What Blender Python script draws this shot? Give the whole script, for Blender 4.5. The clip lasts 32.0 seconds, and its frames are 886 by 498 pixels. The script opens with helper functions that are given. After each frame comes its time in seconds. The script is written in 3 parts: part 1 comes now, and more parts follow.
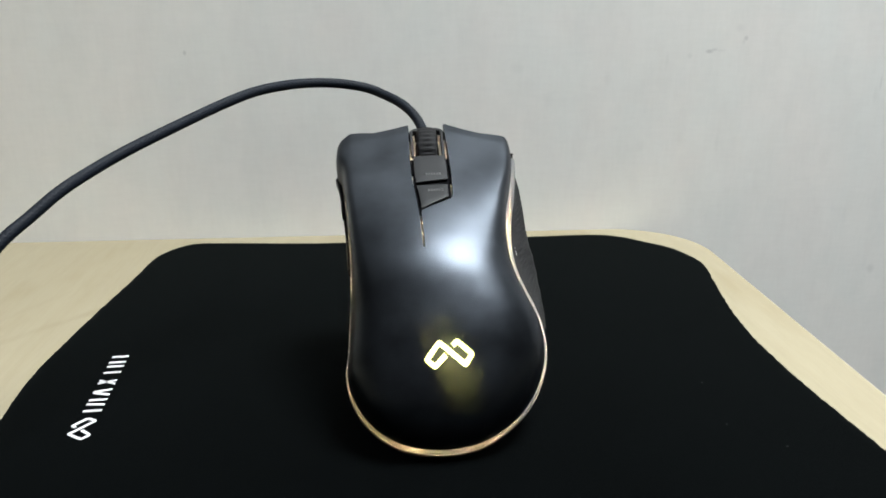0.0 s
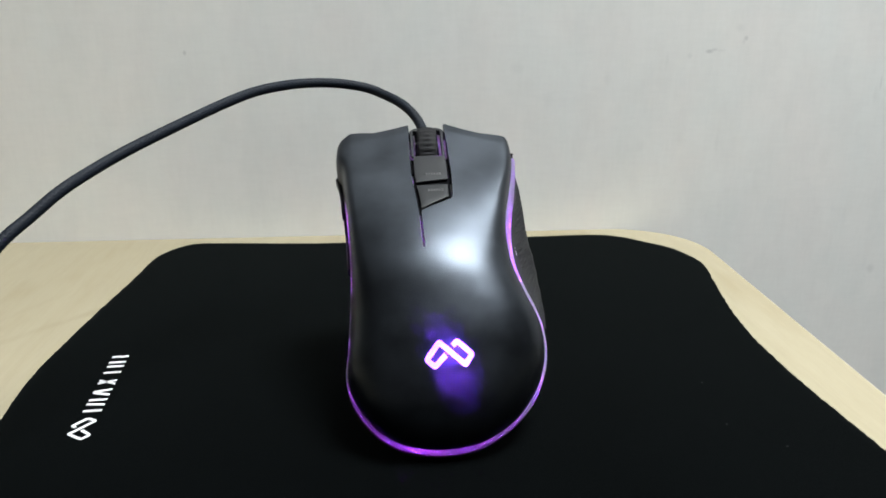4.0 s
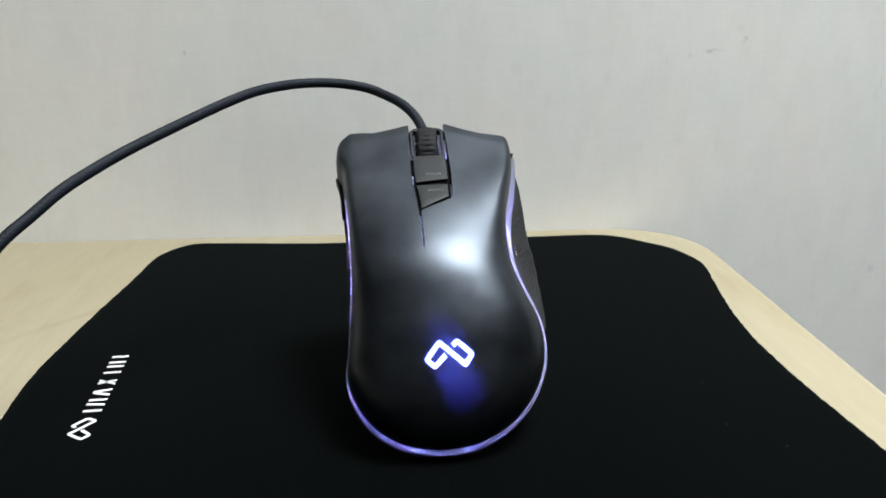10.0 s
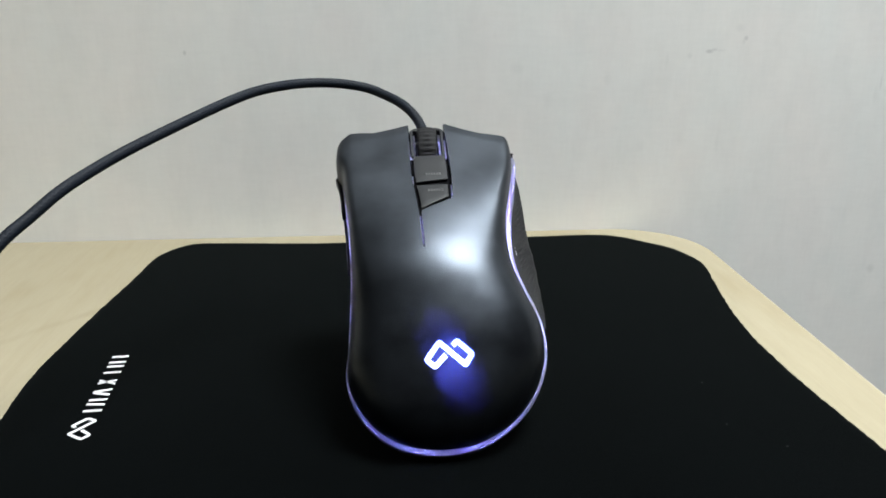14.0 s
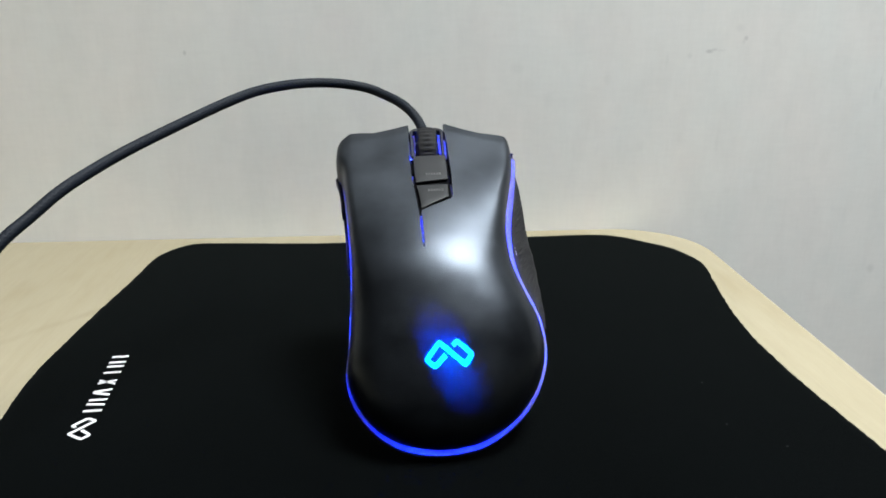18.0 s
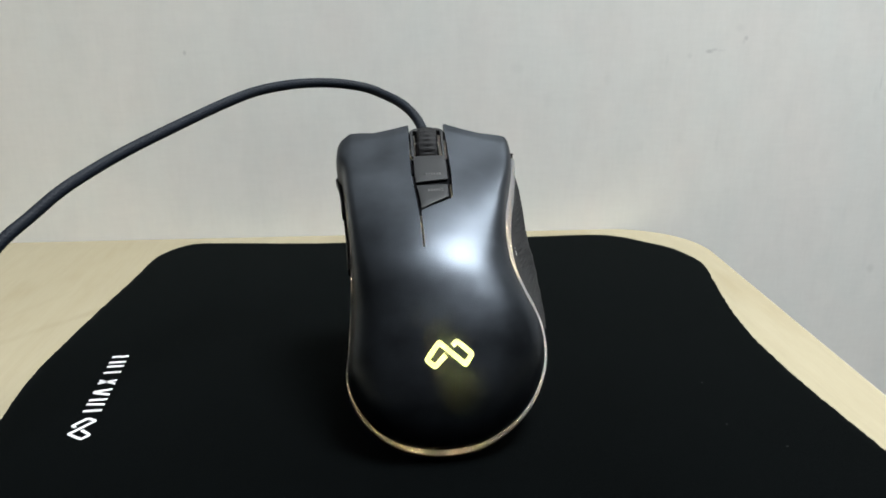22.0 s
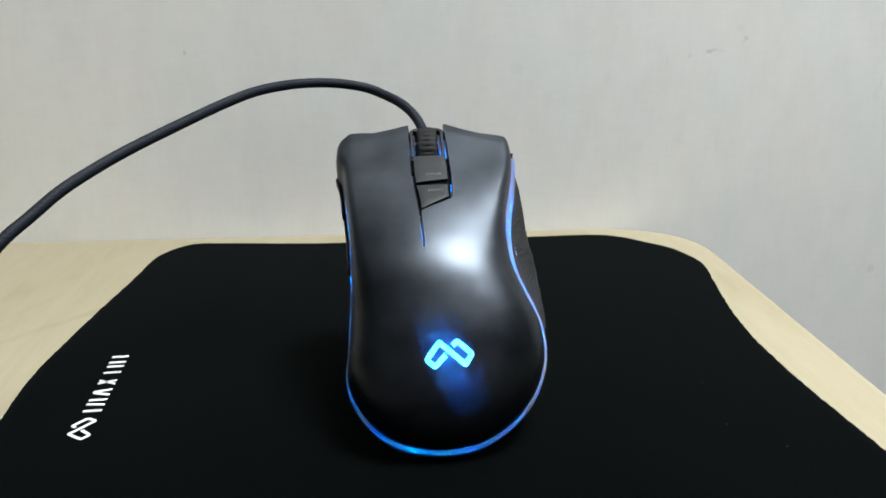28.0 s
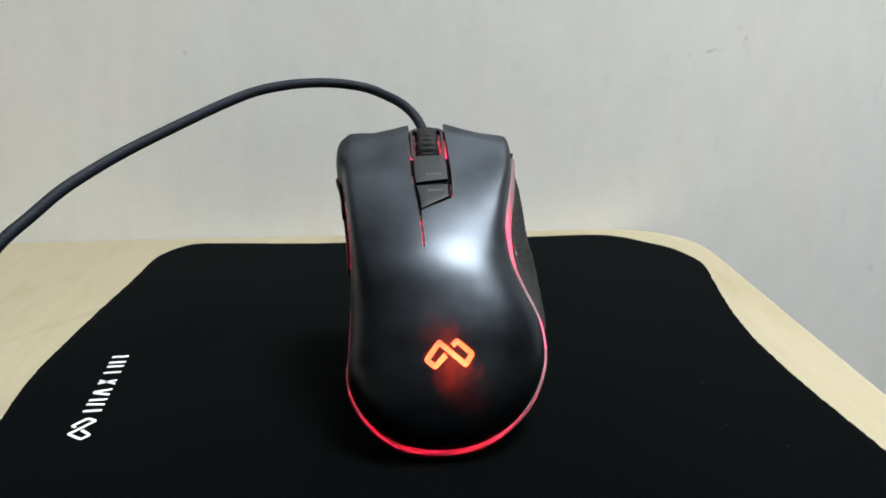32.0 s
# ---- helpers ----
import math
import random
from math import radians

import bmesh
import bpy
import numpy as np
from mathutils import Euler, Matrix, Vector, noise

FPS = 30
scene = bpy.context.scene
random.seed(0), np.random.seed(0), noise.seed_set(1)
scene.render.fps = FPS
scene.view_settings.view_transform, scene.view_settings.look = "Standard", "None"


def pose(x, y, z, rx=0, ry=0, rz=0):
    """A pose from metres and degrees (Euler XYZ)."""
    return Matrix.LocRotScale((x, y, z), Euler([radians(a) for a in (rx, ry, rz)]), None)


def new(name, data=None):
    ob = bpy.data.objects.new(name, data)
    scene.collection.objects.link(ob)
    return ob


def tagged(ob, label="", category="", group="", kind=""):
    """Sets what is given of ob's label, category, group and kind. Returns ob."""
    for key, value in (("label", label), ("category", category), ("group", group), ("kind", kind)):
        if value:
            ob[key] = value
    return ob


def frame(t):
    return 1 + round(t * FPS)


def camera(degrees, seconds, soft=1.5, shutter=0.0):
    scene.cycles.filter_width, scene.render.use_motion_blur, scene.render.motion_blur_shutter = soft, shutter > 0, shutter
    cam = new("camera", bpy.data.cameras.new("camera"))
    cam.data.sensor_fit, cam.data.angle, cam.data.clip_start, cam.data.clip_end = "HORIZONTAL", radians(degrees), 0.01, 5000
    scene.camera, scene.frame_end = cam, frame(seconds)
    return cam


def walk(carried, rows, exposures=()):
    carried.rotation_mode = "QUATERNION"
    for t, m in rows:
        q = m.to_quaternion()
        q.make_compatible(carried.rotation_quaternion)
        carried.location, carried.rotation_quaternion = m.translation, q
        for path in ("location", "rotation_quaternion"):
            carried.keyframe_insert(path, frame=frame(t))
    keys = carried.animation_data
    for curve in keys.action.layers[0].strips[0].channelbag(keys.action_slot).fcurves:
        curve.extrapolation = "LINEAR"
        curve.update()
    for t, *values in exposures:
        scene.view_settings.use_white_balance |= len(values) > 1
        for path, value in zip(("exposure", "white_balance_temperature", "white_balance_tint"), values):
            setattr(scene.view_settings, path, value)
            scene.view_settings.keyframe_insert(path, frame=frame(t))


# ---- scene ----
cam = camera(58.0, 32.0, soft=1.7)
EYE = pose(0, 0, 0.1493, 90 - 17.6, 0, 0)
walk(cam, [(0.0, EYE), (32.0, EYE)])

# ---- world and lamps ----
DESK_TURN = 4.6                      # the desk and the room are turned a little against the camera
ROOM = pose(0, 0, 0, 0, 0, DESK_TURN)

world = bpy.data.worlds.new("world")
world.use_nodes = True
world.node_tree.nodes["Background"].inputs[0].default_value = (0.5, 0.5, 0.5, 1)
world.node_tree.nodes["Background"].inputs[1].default_value = 0.02
scene.world = world
scene.view_settings.exposure = -0.5

LAMP_AT = (0.47, -0.06, 1.52)
lamp_data = bpy.data.lights.new("ceiling_light", "AREA")
lamp_data.shape, lamp_data.size = "DISK", 0.64
lamp_data.spread = radians(142)
lamp_data.energy, lamp_data.color = 48.5, (0.92, 0.98, 1.0)
lamp = new("ceiling_light_source", lamp_data)
lamp.matrix_world = ROOM @ pose(*LAMP_AT)


# the room: its walls, floor and ceiling, in the room's own axes
A0, A1, B0, B1, Z0, Z1 = -2.2, 1.9, -0.85, 0.506, -0.73, 1.57


# ---- materials ----
def material(name):
    m = bpy.data.materials.new(name)
    m.use_nodes = True
    t = m.node_tree
    return m, t, t.nodes["Principled BSDF"]


def link(t, a, b):
    t.links.new(a, b)


def noise_of(t, scale, detail=4, stretch=None, rough=0.6):
    co = t.nodes.new("ShaderNodeTexCoord")
    n = t.nodes.new("ShaderNodeTexNoise")
    n.inputs["Scale"].default_value, n.inputs["Detail"].default_value = scale, detail
    n.inputs["Roughness"].default_value = rough
    src = co.outputs["Object"]
    if stretch:
        mp = t.nodes.new("ShaderNodeMapping")
        mp.inputs["Scale"].default_value = stretch
        link(t, src, mp.inputs["Vector"])
        src = mp.outputs["Vector"]
    link(t, src, n.inputs["Vector"])
    return n.outputs["Fac"]


def ramp(t, fac, stops):
    r = t.nodes.new("ShaderNodeValToRGB")
    els = r.color_ramp.elements
    while len(els) < len(stops):
        els.new(0.5)
    for e, (p, c) in zip(els, stops):
        e.position, e.color = p, (*c, 1) if len(c) == 3 else c
    link(t, fac, r.inputs["Fac"])
    return r.outputs["Color"]


def blend(t, mode, fac, a, b):
    m = t.nodes.new("ShaderNodeMixRGB")
    m.blend_type = mode
    if isinstance(fac, float):
        m.inputs[0].default_value = fac
    else:
        link(t, fac, m.inputs[0])
    for i, v in ((1, a), (2, b)):
        if isinstance(v, tuple):
            m.inputs[i].default_value = (*v, 1)
        else:
            link(t, v, m.inputs[i])
    return m.outputs[0]


def bump(t, p, fac, strength, distance):
    b = t.nodes.new("ShaderNodeBump")
    b.inputs["Strength"].default_value, b.inputs["Distance"].default_value = strength, distance
    link(t, fac, b.inputs["Height"])
    link(t, b.outputs["Normal"], p.inputs["Normal"])


def grey(v):
    return (v, v, v)


def plastic(name, colour, rough, grain=2500, strength=0.08, spec=0.5):
    m, t, p = material(name)
    smear = noise_of(t, 60, 3)
    tone = ramp(t, smear, [(0.3, tuple(c * 0.85 for c in colour)), (0.7, tuple(c * 1.15 for c in colour))])
    link(t, tone, p.inputs["Base Color"])
    link(t, ramp(t, smear, [(0.3, grey(rough - 0.04)), (0.75, grey(rough + 0.05))]), p.inputs["Roughness"])
    p.inputs["Specular IOR Level"].default_value = spec
    bump(t, p, noise_of(t, grain, 2), strength, 0.0001)
    return m


M_SHELL = plastic("dark_gunmetal_coating", (0.062, 0.070, 0.082), 0.375, 2300, 0.50)
M_SHELL.node_tree.nodes["Principled BSDF"].inputs["Metallic"].default_value = 0.98
M_SHELL.node_tree.nodes["Principled BSDF"].inputs["Specular Tint"].default_value = (0.75, 0.75, 0.78, 1)


def bloom_patch(m, weight, centre, axes, turn):
    """Adds a made-up translucent patch round centre; inside light imitates the lens bloom."""
    t = m.node_tree
    p, out = t.nodes["Principled BSDF"], t.nodes["Material Output"]
    co, mp, g = t.nodes.new("ShaderNodeTexCoord"), t.nodes.new("ShaderNodeMapping"), t.nodes.new("ShaderNodeTexGradient")
    mp.vector_type, g.gradient_type = "TEXTURE", "SPHERICAL"
    mp.inputs["Location"].default_value, mp.inputs["Scale"].default_value = centre, axes
    mp.inputs["Rotation"].default_value = (0, 0, radians(turn))
    link(t, co.outputs["Object"], mp.inputs["Vector"]), link(t, mp.outputs["Vector"], g.inputs["Vector"])
    tr, mx = t.nodes.new("ShaderNodeBsdfTranslucent"), t.nodes.new("ShaderNodeMixShader")
    tr.inputs["Color"].default_value = (0.9, 0.9, 0.9, 1)
    link(t, ramp(t, g.outputs["Fac"], [(0.0, grey(0.0)), (0.2, grey(weight * 0.12)), (0.5, grey(weight * 0.55)), (0.85, grey(weight))]), mx.inputs[0])
    link(t, p.outputs[0], mx.inputs[1]), link(t, tr.outputs[0], mx.inputs[2]), link(t, mx.outputs[0], out.inputs[0])


# slanting oval set round the emblem to imitate its smeared glow
bloom_patch(M_SHELL, 0.0115, (0.0023, 0.0258, 0.028), (0.0112, 0.0225, 0.04), 27)
M_DARK = plastic("dark_plastic", (0.012, 0.012, 0.013), 0.5)
M_CHANNEL = plastic("black_channel_plastic", (0.004, 0.004, 0.005), 0.9, 2500, 0.1, 0.05)
M_PLATE = plastic("satin_grey_plastic", (0.014, 0.015, 0.017), 0.55, 2500, 0.08, 0.35)
M_RUBBER = plastic("black_rubber", (0.026, 0.026, 0.028), 0.45, 1500, 0.2)
M_PRINT_FAINT = plastic("faint_grey_print", (0.12, 0.12, 0.12), 0.6)
M_CABLE = plastic("braided_black_sleeve", (0.006, 0.009, 0.015), 0.6, 3000, 0.4, 0.2)
M_TYRE = plastic("matte_tyre_rubber", (0.005, 0.005, 0.006), 0.68, 1500, 0.2, 0.25)
M_FOAM = plastic("black_foam", (0.012, 0.012, 0.012), 0.9, 900, 0.6)
M_PRINT = plastic("white_print", (0.78, 0.78, 0.80), 0.7, 1800, 0.5)
M_CEILING = plastic("grey_ceiling_paint", (0.15, 0.15, 0.15), 0.9, 300, 0.3, 0.2)
M_BAND = plastic("pale_edge_band", (0.40, 0.355, 0.27), 0.6, 2500, 0.08, 0.2)
M_WHITE = plastic("white_enamel", (0.75, 0.75, 0.74), 0.4)
# for unseen insides of the mouse, added to bounce its lamp light
M_WHITE_IN = plastic("white_inner_reflector", (0.7, 0.7, 0.7), 0.7)


def pad_cloth():
    m, t, p = material("black_pad_cloth")
    weave = noise_of(t, 1800, 2)
    worn = noise_of(t, 14, 4)
    a = ramp(t, weave, [(0.35, (0.0004, 0.0006, 0.0007)), (0.7, (0.0011, 0.0016, 0.0018))])
    b = ramp(t, worn, [(0.3, grey(0.8)), (0.7, grey(1.2))])
    link(t, blend(t, "MULTIPLY", 1.0, a, b), p.inputs["Base Color"])
    p.inputs["Roughness"].default_value = 0.95
    p.inputs["Specular IOR Level"].default_value = 0.02
    p.inputs["Sheen Weight"].default_value = 0.05
    p.inputs["Sheen Tint"].default_value = (0.80, 0.97, 0.97, 1)
    p.inputs["Sheen Roughness"].default_value = 0.4
    bump(t, p, weave, 0.5, 0.0002)
    return m


def spot(t, co, place, axes, turn, k):
    """A soft oval patch of strength k."""
    mp = t.nodes.new("ShaderNodeMapping")
    mp.vector_type = "TEXTURE"
    mp.inputs["Location"].default_value, mp.inputs["Scale"].default_value = place, axes
    mp.inputs["Rotation"].default_value = (0, 0, radians(turn))
    link(t, co.outputs["Object"], mp.inputs["Vector"])
    g = t.nodes.new("ShaderNodeTexGradient")
    g.gradient_type = "SPHERICAL"
    link(t, mp.outputs["Vector"], g.inputs["Vector"])
    return ramp(t, g.outputs["Fac"], [(0.0, grey(0.0)), (0.7, grey(k))])


# veins of the wood: place, half length, half width, turn, strength
VEINS = [(-0.1435, 0.3790, 0.014, 0.0045, 48, 0.24), (-0.1570, 0.3640, 0.014, 0.0040, 46, 0.15), (-0.1700, 0.3480, 0.016, 0.0040, 52, 0.13), (-0.1750, 0.3900, 0.030, 0.0030, 64, 0.07)]


def maple():
    m, t, p = material("pale_maple_laminate")
    grain = noise_of(t, 9, 5, (22, 1.1, 22), 0.65)
    flow = noise_of(t, 5.0, 3, (4.0, 1.3, 4))
    fine = noise_of(t, 120, 3, (10, 0.5, 10))
    a = ramp(t, grain, [(0.28, (0.336, 0.290, 0.196)), (0.5, (0.348, 0.303, 0.207)), (0.72, (0.358, 0.313, 0.216))])
    b = ramp(t, flow, [(0.34, (0.91, 0.885, 0.84)), (0.46, (0.985, 0.98, 0.97)), (0.65, (1.01, 1.01, 1.01))])
    c = ramp(t, fine, [(0.3, grey(0.965)), (0.6, grey(1.015))])
    col = blend(t, "MULTIPLY", 1.0, blend(t, "MULTIPLY", 1.0, a, b), c)
    # a faint darker vein that bends across the boards
    co = t.nodes.new("ShaderNodeTexCoord")
    for x, y, long, wide, turn, k in VEINS:
        col = blend(t, "MIX", spot(t, co, (x, y, 0.0), (long, wide, 0.05), turn, k), col, (0.20, 0.165, 0.10))
    link(t, col, p.inputs["Base Color"])
    p.inputs["Roughness"].default_value = 0.62
    p.inputs["Specular IOR Level"].default_value = 0.3
    bump(t, p, fine, 0.15, 0.0002)
    return m


# soft grey smudges on the wallpaper: place along the wall, height, half width, half height, strength
SMUDGES = [(-0.1157, 0.1163, 0.0011, 0.0015, 0.26), (0.2104, 0.1155, 0.0026, 0.0013, 0.30), (0.2135, 0.1166, 0.0020, 0.0009, 0.18), (0.2180, 0.1160, 0.0035, 0.0008, 0.07),
           (0.2336, 0.1236, 0.0014, 0.0016, 0.24), (0.2322, 0.1215, 0.0010, 0.0020, 0.10), (0.2290, 0.1297, 0.0030, 0.0026, 0.06), (0.1978, 0.1130, 0.0018, 0.0018, 0.09),
           (0.3279, 0.0950, 0.0008, 0.0048, 0.13), (0.3250, 0.0870, 0.0016, 0.0050, 0.05), (0.0872, 0.1056, 0.0040, 0.0040, 0.07), (0.0950, 0.0955, 0.0036, 0.0070, 0.04),
           (0.1454, 0.0985, 0.0024, 0.0050, 0.05), (0.1080, 0.0860, 0.0030, 0.0060, 0.04), (0.3422, -0.0336, 0.0030, 0.0036, 0.14), (0.1830, 0.1110, 0.0014, 0.0050, 0.05),
           (0.1700, 0.0560, 0.0030, 0.0050, 0.04), (0.1960, 0.0600, 0.0022, 0.0045, 0.04), (0.2210, 0.0560, 0.0018, 0.0060, 0.04)]


def wallpaper():
    m, t, p = material("pale_grey_wallpaper")
    threads = noise_of(t, 60, 4, (7, 1, 1.2), 0.6)
    wefts = noise_of(t, 70, 3, (1.2, 1, 6), 0.6)
    patches = noise_of(t, 26, 3, (2.2, 1, 1.0), 0.55)
    warm = noise_of(t, 14, 3, (1.4, 1, 1.0))
    blotch = noise_of(t, 5.0, 4)
    a = ramp(t, threads, [(0.3, (0.742, 0.735, 0.708)), (0.7, (0.758, 0.751, 0.724))])
    b = ramp(t, patches, [(0.32, grey(0.968)), (0.55, grey(1.0)), (0.75, grey(1.010))])
    c = ramp(t, blotch, [(0.3, (0.97, 0.975, 0.975)), (0.7, (1.03, 1.02, 1.01))])
    d = ramp(t, warm, [(0.35, (0.992, 1.0, 1.0)), (0.70, (1.018, 0.994, 0.990))])
    e = ramp(t, wefts, [(0.34, grey(0.988)), (0.62, grey(1.006))])
    col = blend(t, "MULTIPLY", 1.0, blend(t, "MULTIPLY", 1.0, a, b), blend(t, "MULTIPLY", 1.0, blend(t, "MULTIPLY", 1.0, c, d), e))
    co = t.nodes.new("ShaderNodeTexCoord")
    for x, z, w, h, k in SMUDGES:
        col = blend(t, "MIX", spot(t, co, (x, B1, z), (w * 1.25, 0.05, h * 1.25), 0, k), col, (0.20, 0.195, 0.19))
    link(t, col, p.inputs["Base Color"])
    p.inputs["Roughness"].default_value = 0.85
    p.inputs["Specular IOR Level"].default_value = 0.2
    bump(t, p, threads, 0.07, 0.0005)
    return m


def floor_wood():
    m, t, p = material("darkened_unseen_floor")
    g = noise_of(t, 6, 5, (1, 14, 1))
    link(t, ramp(t, g, [(0.3, (0.028, 0.024, 0.020)), (0.7, (0.05, 0.042, 0.034))]), p.inputs["Base Color"])
    p.inputs["Roughness"].default_value = 0.4
    return m


def glow(name, colour, strength):
    m, t, p = material(name)
    p.inputs["Base Color"].default_value = (0.05, 0.05, 0.05, 1)
    p.inputs["Emission Color"].default_value = (*colour, 1)
    p.inputs["Emission Strength"].default_value = strength
    return m


def milky(name, colour, through_part):
    """Milky light-guide plastic: passes light from inside the thing, and takes the room's light too."""
    m, t, p = material(name)
    p.inputs["Base Color"].default_value = (*colour, 1)
    p.inputs["Roughness"].default_value = 0.4
    p.inputs["Specular IOR Level"].default_value = 0.25
    tr = t.nodes.new("ShaderNodeBsdfTranslucent")
    tr.inputs["Color"].default_value = (0.9, 0.9, 0.9, 1)
    mx = t.nodes.new("ShaderNodeMixShader")
    mx.inputs[0].default_value = through_part
    out = t.nodes["Material Output"]
    link(t, p.outputs[0], mx.inputs[1]), link(t, tr.outputs[0], mx.inputs[2]), link(t, mx.outputs[0], out.inputs[0])
    return m


M_PAD, M_WOOD, M_WALL, M_FLOOR = pad_cloth(), maple(), wallpaper(), floor_wood()
M_GUIDE = milky("milky_light_guide", (0.44, 0.465, 0.52), 0.78)
M_GUIDE_DIM = milky("smoked_light_guide", (0.11, 0.11, 0.125), 0.9)
M_LOGO = milky("milky_badge", (0.03, 0.03, 0.03), 0.97)
M_LAMP = glow("lamp_diffuser", (1.0, 0.98, 0.95), 6.0)
LED = 1600.0
# the seven lamp colours in the order in which they shine
LED_COLOURS = [("yellow", (0.27, 0.20, 0.11)), ("violet", (0.36, 0.06, 1.0)), ("azure", (0.0, 0.28, 1.7)),
               ("white", (0.235, 0.25, 0.8)), ("red", (0.85, 0.01, 0.04)), ("cool_white", (0.235, 0.25, 0.8)),
               ("blue", (0.008, 0.032, 1.3))]
M_LED = [glow("led_" + n, c, LED) for n, c in LED_COLOURS]
# the badge has stronger lamps
BADGE_COLOURS = [("yellow", (0.23, 0.22, 0.07)), ("violet", (0.36, 0.11, 2.2)), ("azure", (0.04, 0.44, 1.9)),
                 ("white", (0.14, 0.18, 1.35)), ("red", (0.5, 0.031, 0.011)), ("cool_white", (0.14, 0.18, 1.35)),
                 ("blue", (0.0, 0.10, 2.0))]
M_BADGE_LED = [glow("badge_led_" + n, c, 3600.0) for n, c in BADGE_COLOURS]


# ---- helpers of this scene ----
def smooth_mesh(name, bm, mat, angle=35):
    me = bpy.data.meshes.new(name)
    bmesh.ops.recalc_face_normals(bm, faces=bm.faces)
    bm.to_mesh(me)
    bm.free()
    for m in mat if isinstance(mat, list) else [mat]:
        me.materials.append(m)
    me.shade_smooth()
    me.set_sharp_from_angle(angle=radians(angle))
    return me


def part(name, bm, mat, parent=None, label="", angle=35):
    ob = new(name, smooth_mesh(name, bm, mat, angle))
    if parent:
        ob.parent = parent
    if label:
        ob["label"] = label
    return ob


def box(bm, x0, x1, y0, y1, z0, z1, bevel=0.0, segments=2):
    r = bmesh.ops.create_cube(bm, size=1, matrix=Matrix.Translation(((x0 + x1) / 2, (y0 + y1) / 2, (z0 + z1) / 2)) @ Matrix.Diagonal((x1 - x0, y1 - y0, z1 - z0, 1)))
    if bevel:
        es = list({e for v in r["verts"] for e in v.link_edges})
        bmesh.ops.bevel(bm, geom=es, offset=bevel, segments=segments, profile=0.6, affect="EDGES")


def spline(points, per=8, closed=False):
    """Catmull-Rom curve through points of any size."""
    ps = [np.array(p, float) for p in points]
    n, out = len(ps), []
    for i in range(n if closed else n - 1):
        a, b = ps[i], ps[(i + 1) % n]
        z = ps[i - 1] if closed or i else 2 * a - b
        c = ps[(i + 2) % n] if closed or i + 2 < n else 2 * b - a
        for k in range(per):
            u = k / per
            out.append(0.5 * (2 * a + (b - z) * u + (2 * z - 5 * a + 4 * b - c) * u * u + (3 * a - z - 3 * b + c) * u ** 3))
    if not closed:
        out.append(ps[-1])
    return out


def grid(bm, rows, skip=None):
    """Quads over rows of points; returns the rows of vertices."""
    vs = [[bm.verts.new(p) for p in row] for row in rows]
    for i in range(len(vs) - 1):
        for j in range(len(vs[i]) - 1):
            if not skip or not skip(i, j):
                bm.faces.new((vs[i][j], vs[i][j + 1], vs[i + 1][j + 1], vs[i + 1][j]))
    return vs


def slab(bm, outline, z0, z1, bevel=0.0):
    """A solid slab over a closed outline."""
    low = [bm.verts.new((x, y, z0)) for x, y in outline]
    top = [bm.verts.new((x, y, z1)) for x, y in outline]
    n = len(low)
    bm.faces.new(low[::-1])
    f = bm.faces.new(top)
    for i in range(n):
        bm.faces.new((low[i], low[(i + 1) % n], top[(i + 1) % n], top[i]))
    if bevel:
        bmesh.ops.bevel(bm, geom=list(f.edges), offset=bevel, segments=3, profile=0.5, affect="EDGES")


# ---- the room ----


def structure(name, x0, x1, y0, y1, z0, z1, mat, label):
    bm = bmesh.new()
    box(bm, x0, x1, y0, y1, z0, z1)
    ob = part(name, bm, mat)
    ob.matrix_world = ROOM
    return tagged(ob, label, name.split("_")[0], kind="structure")


W = 0.12
# unseen side and far walls and floor: added dark to dim the shell's reflections
M_SIDE = plastic("dark_side_wall_paint", (0.06, 0.06, 0.065), 0.85, 300, 0.3, 0.2)
M_FAR = plastic("dark_grey_wall_paint", (0.018, 0.018, 0.020), 0.85, 300, 0.3, 0.2)
structure("wall_north", A0 - W, A1 + W, B1, B1 + W, Z0, Z1, M_WALL, "pale grey woven wallpaper wall behind the desk")
structure("wall_south", A0 - W, A1 + W, B0 - W, B0, Z0, Z1, M_FAR, "unseen closing wall, kept dark for the mouse shell's reflections")
structure("wall_west", A0 - W, A0, B0, B1, Z0, Z1, M_SIDE, "unseen side wall, kept dark for the mouse shell's reflections")
structure("wall_east", A1, A1 + W, B0, B1, Z0, Z1, M_SIDE, "unseen side wall, kept dark for the mouse shell's reflections")
structure("floor", A0 - W, A1 + W, B0 - W, B1 + W, Z0 - 0.1, Z0, M_FLOOR, "unseen floor under the desk, darkened for the mouse shell's reflections")
structure("ceiling", A0 - W, A1 + W, B0 - W, B1 + W, Z1, Z1 + 0.1, M_CEILING, "plain grey painted ceiling")

ceiling_light = tagged(new("ceiling_light"), "round white ceiling light with a glowing diffuser", "ceiling light")
ceiling_light.matrix_world = ROOM @ pose(LAMP_AT[0], LAMP_AT[1], Z1)
def disc_lamp(radius, z0, z1, soft):
    """A flat round body with a rounded rim."""
    bm = bmesh.new()
    n = 64
    rows = [[(r * math.cos(k * math.tau / n), r * math.sin(k * math.tau / n), z) for k in range(n)]
            for r, z in ((radius, z1), (radius, z0 + soft), (radius - 0.3 * soft, z0 + 0.3 * soft), (radius - soft, z0))]
    vs = grid(bm, [r + r[:1] for r in rows])
    bm.faces.new(vs[0][:-1]), bm.faces.new(vs[-1][:-1])
    bmesh.ops.remove_doubles(bm, verts=bm.verts, dist=1e-6)
    return bm


part("housing", disc_lamp(0.37, -0.018, 0.0, 0.006), M_WHITE, ceiling_light)
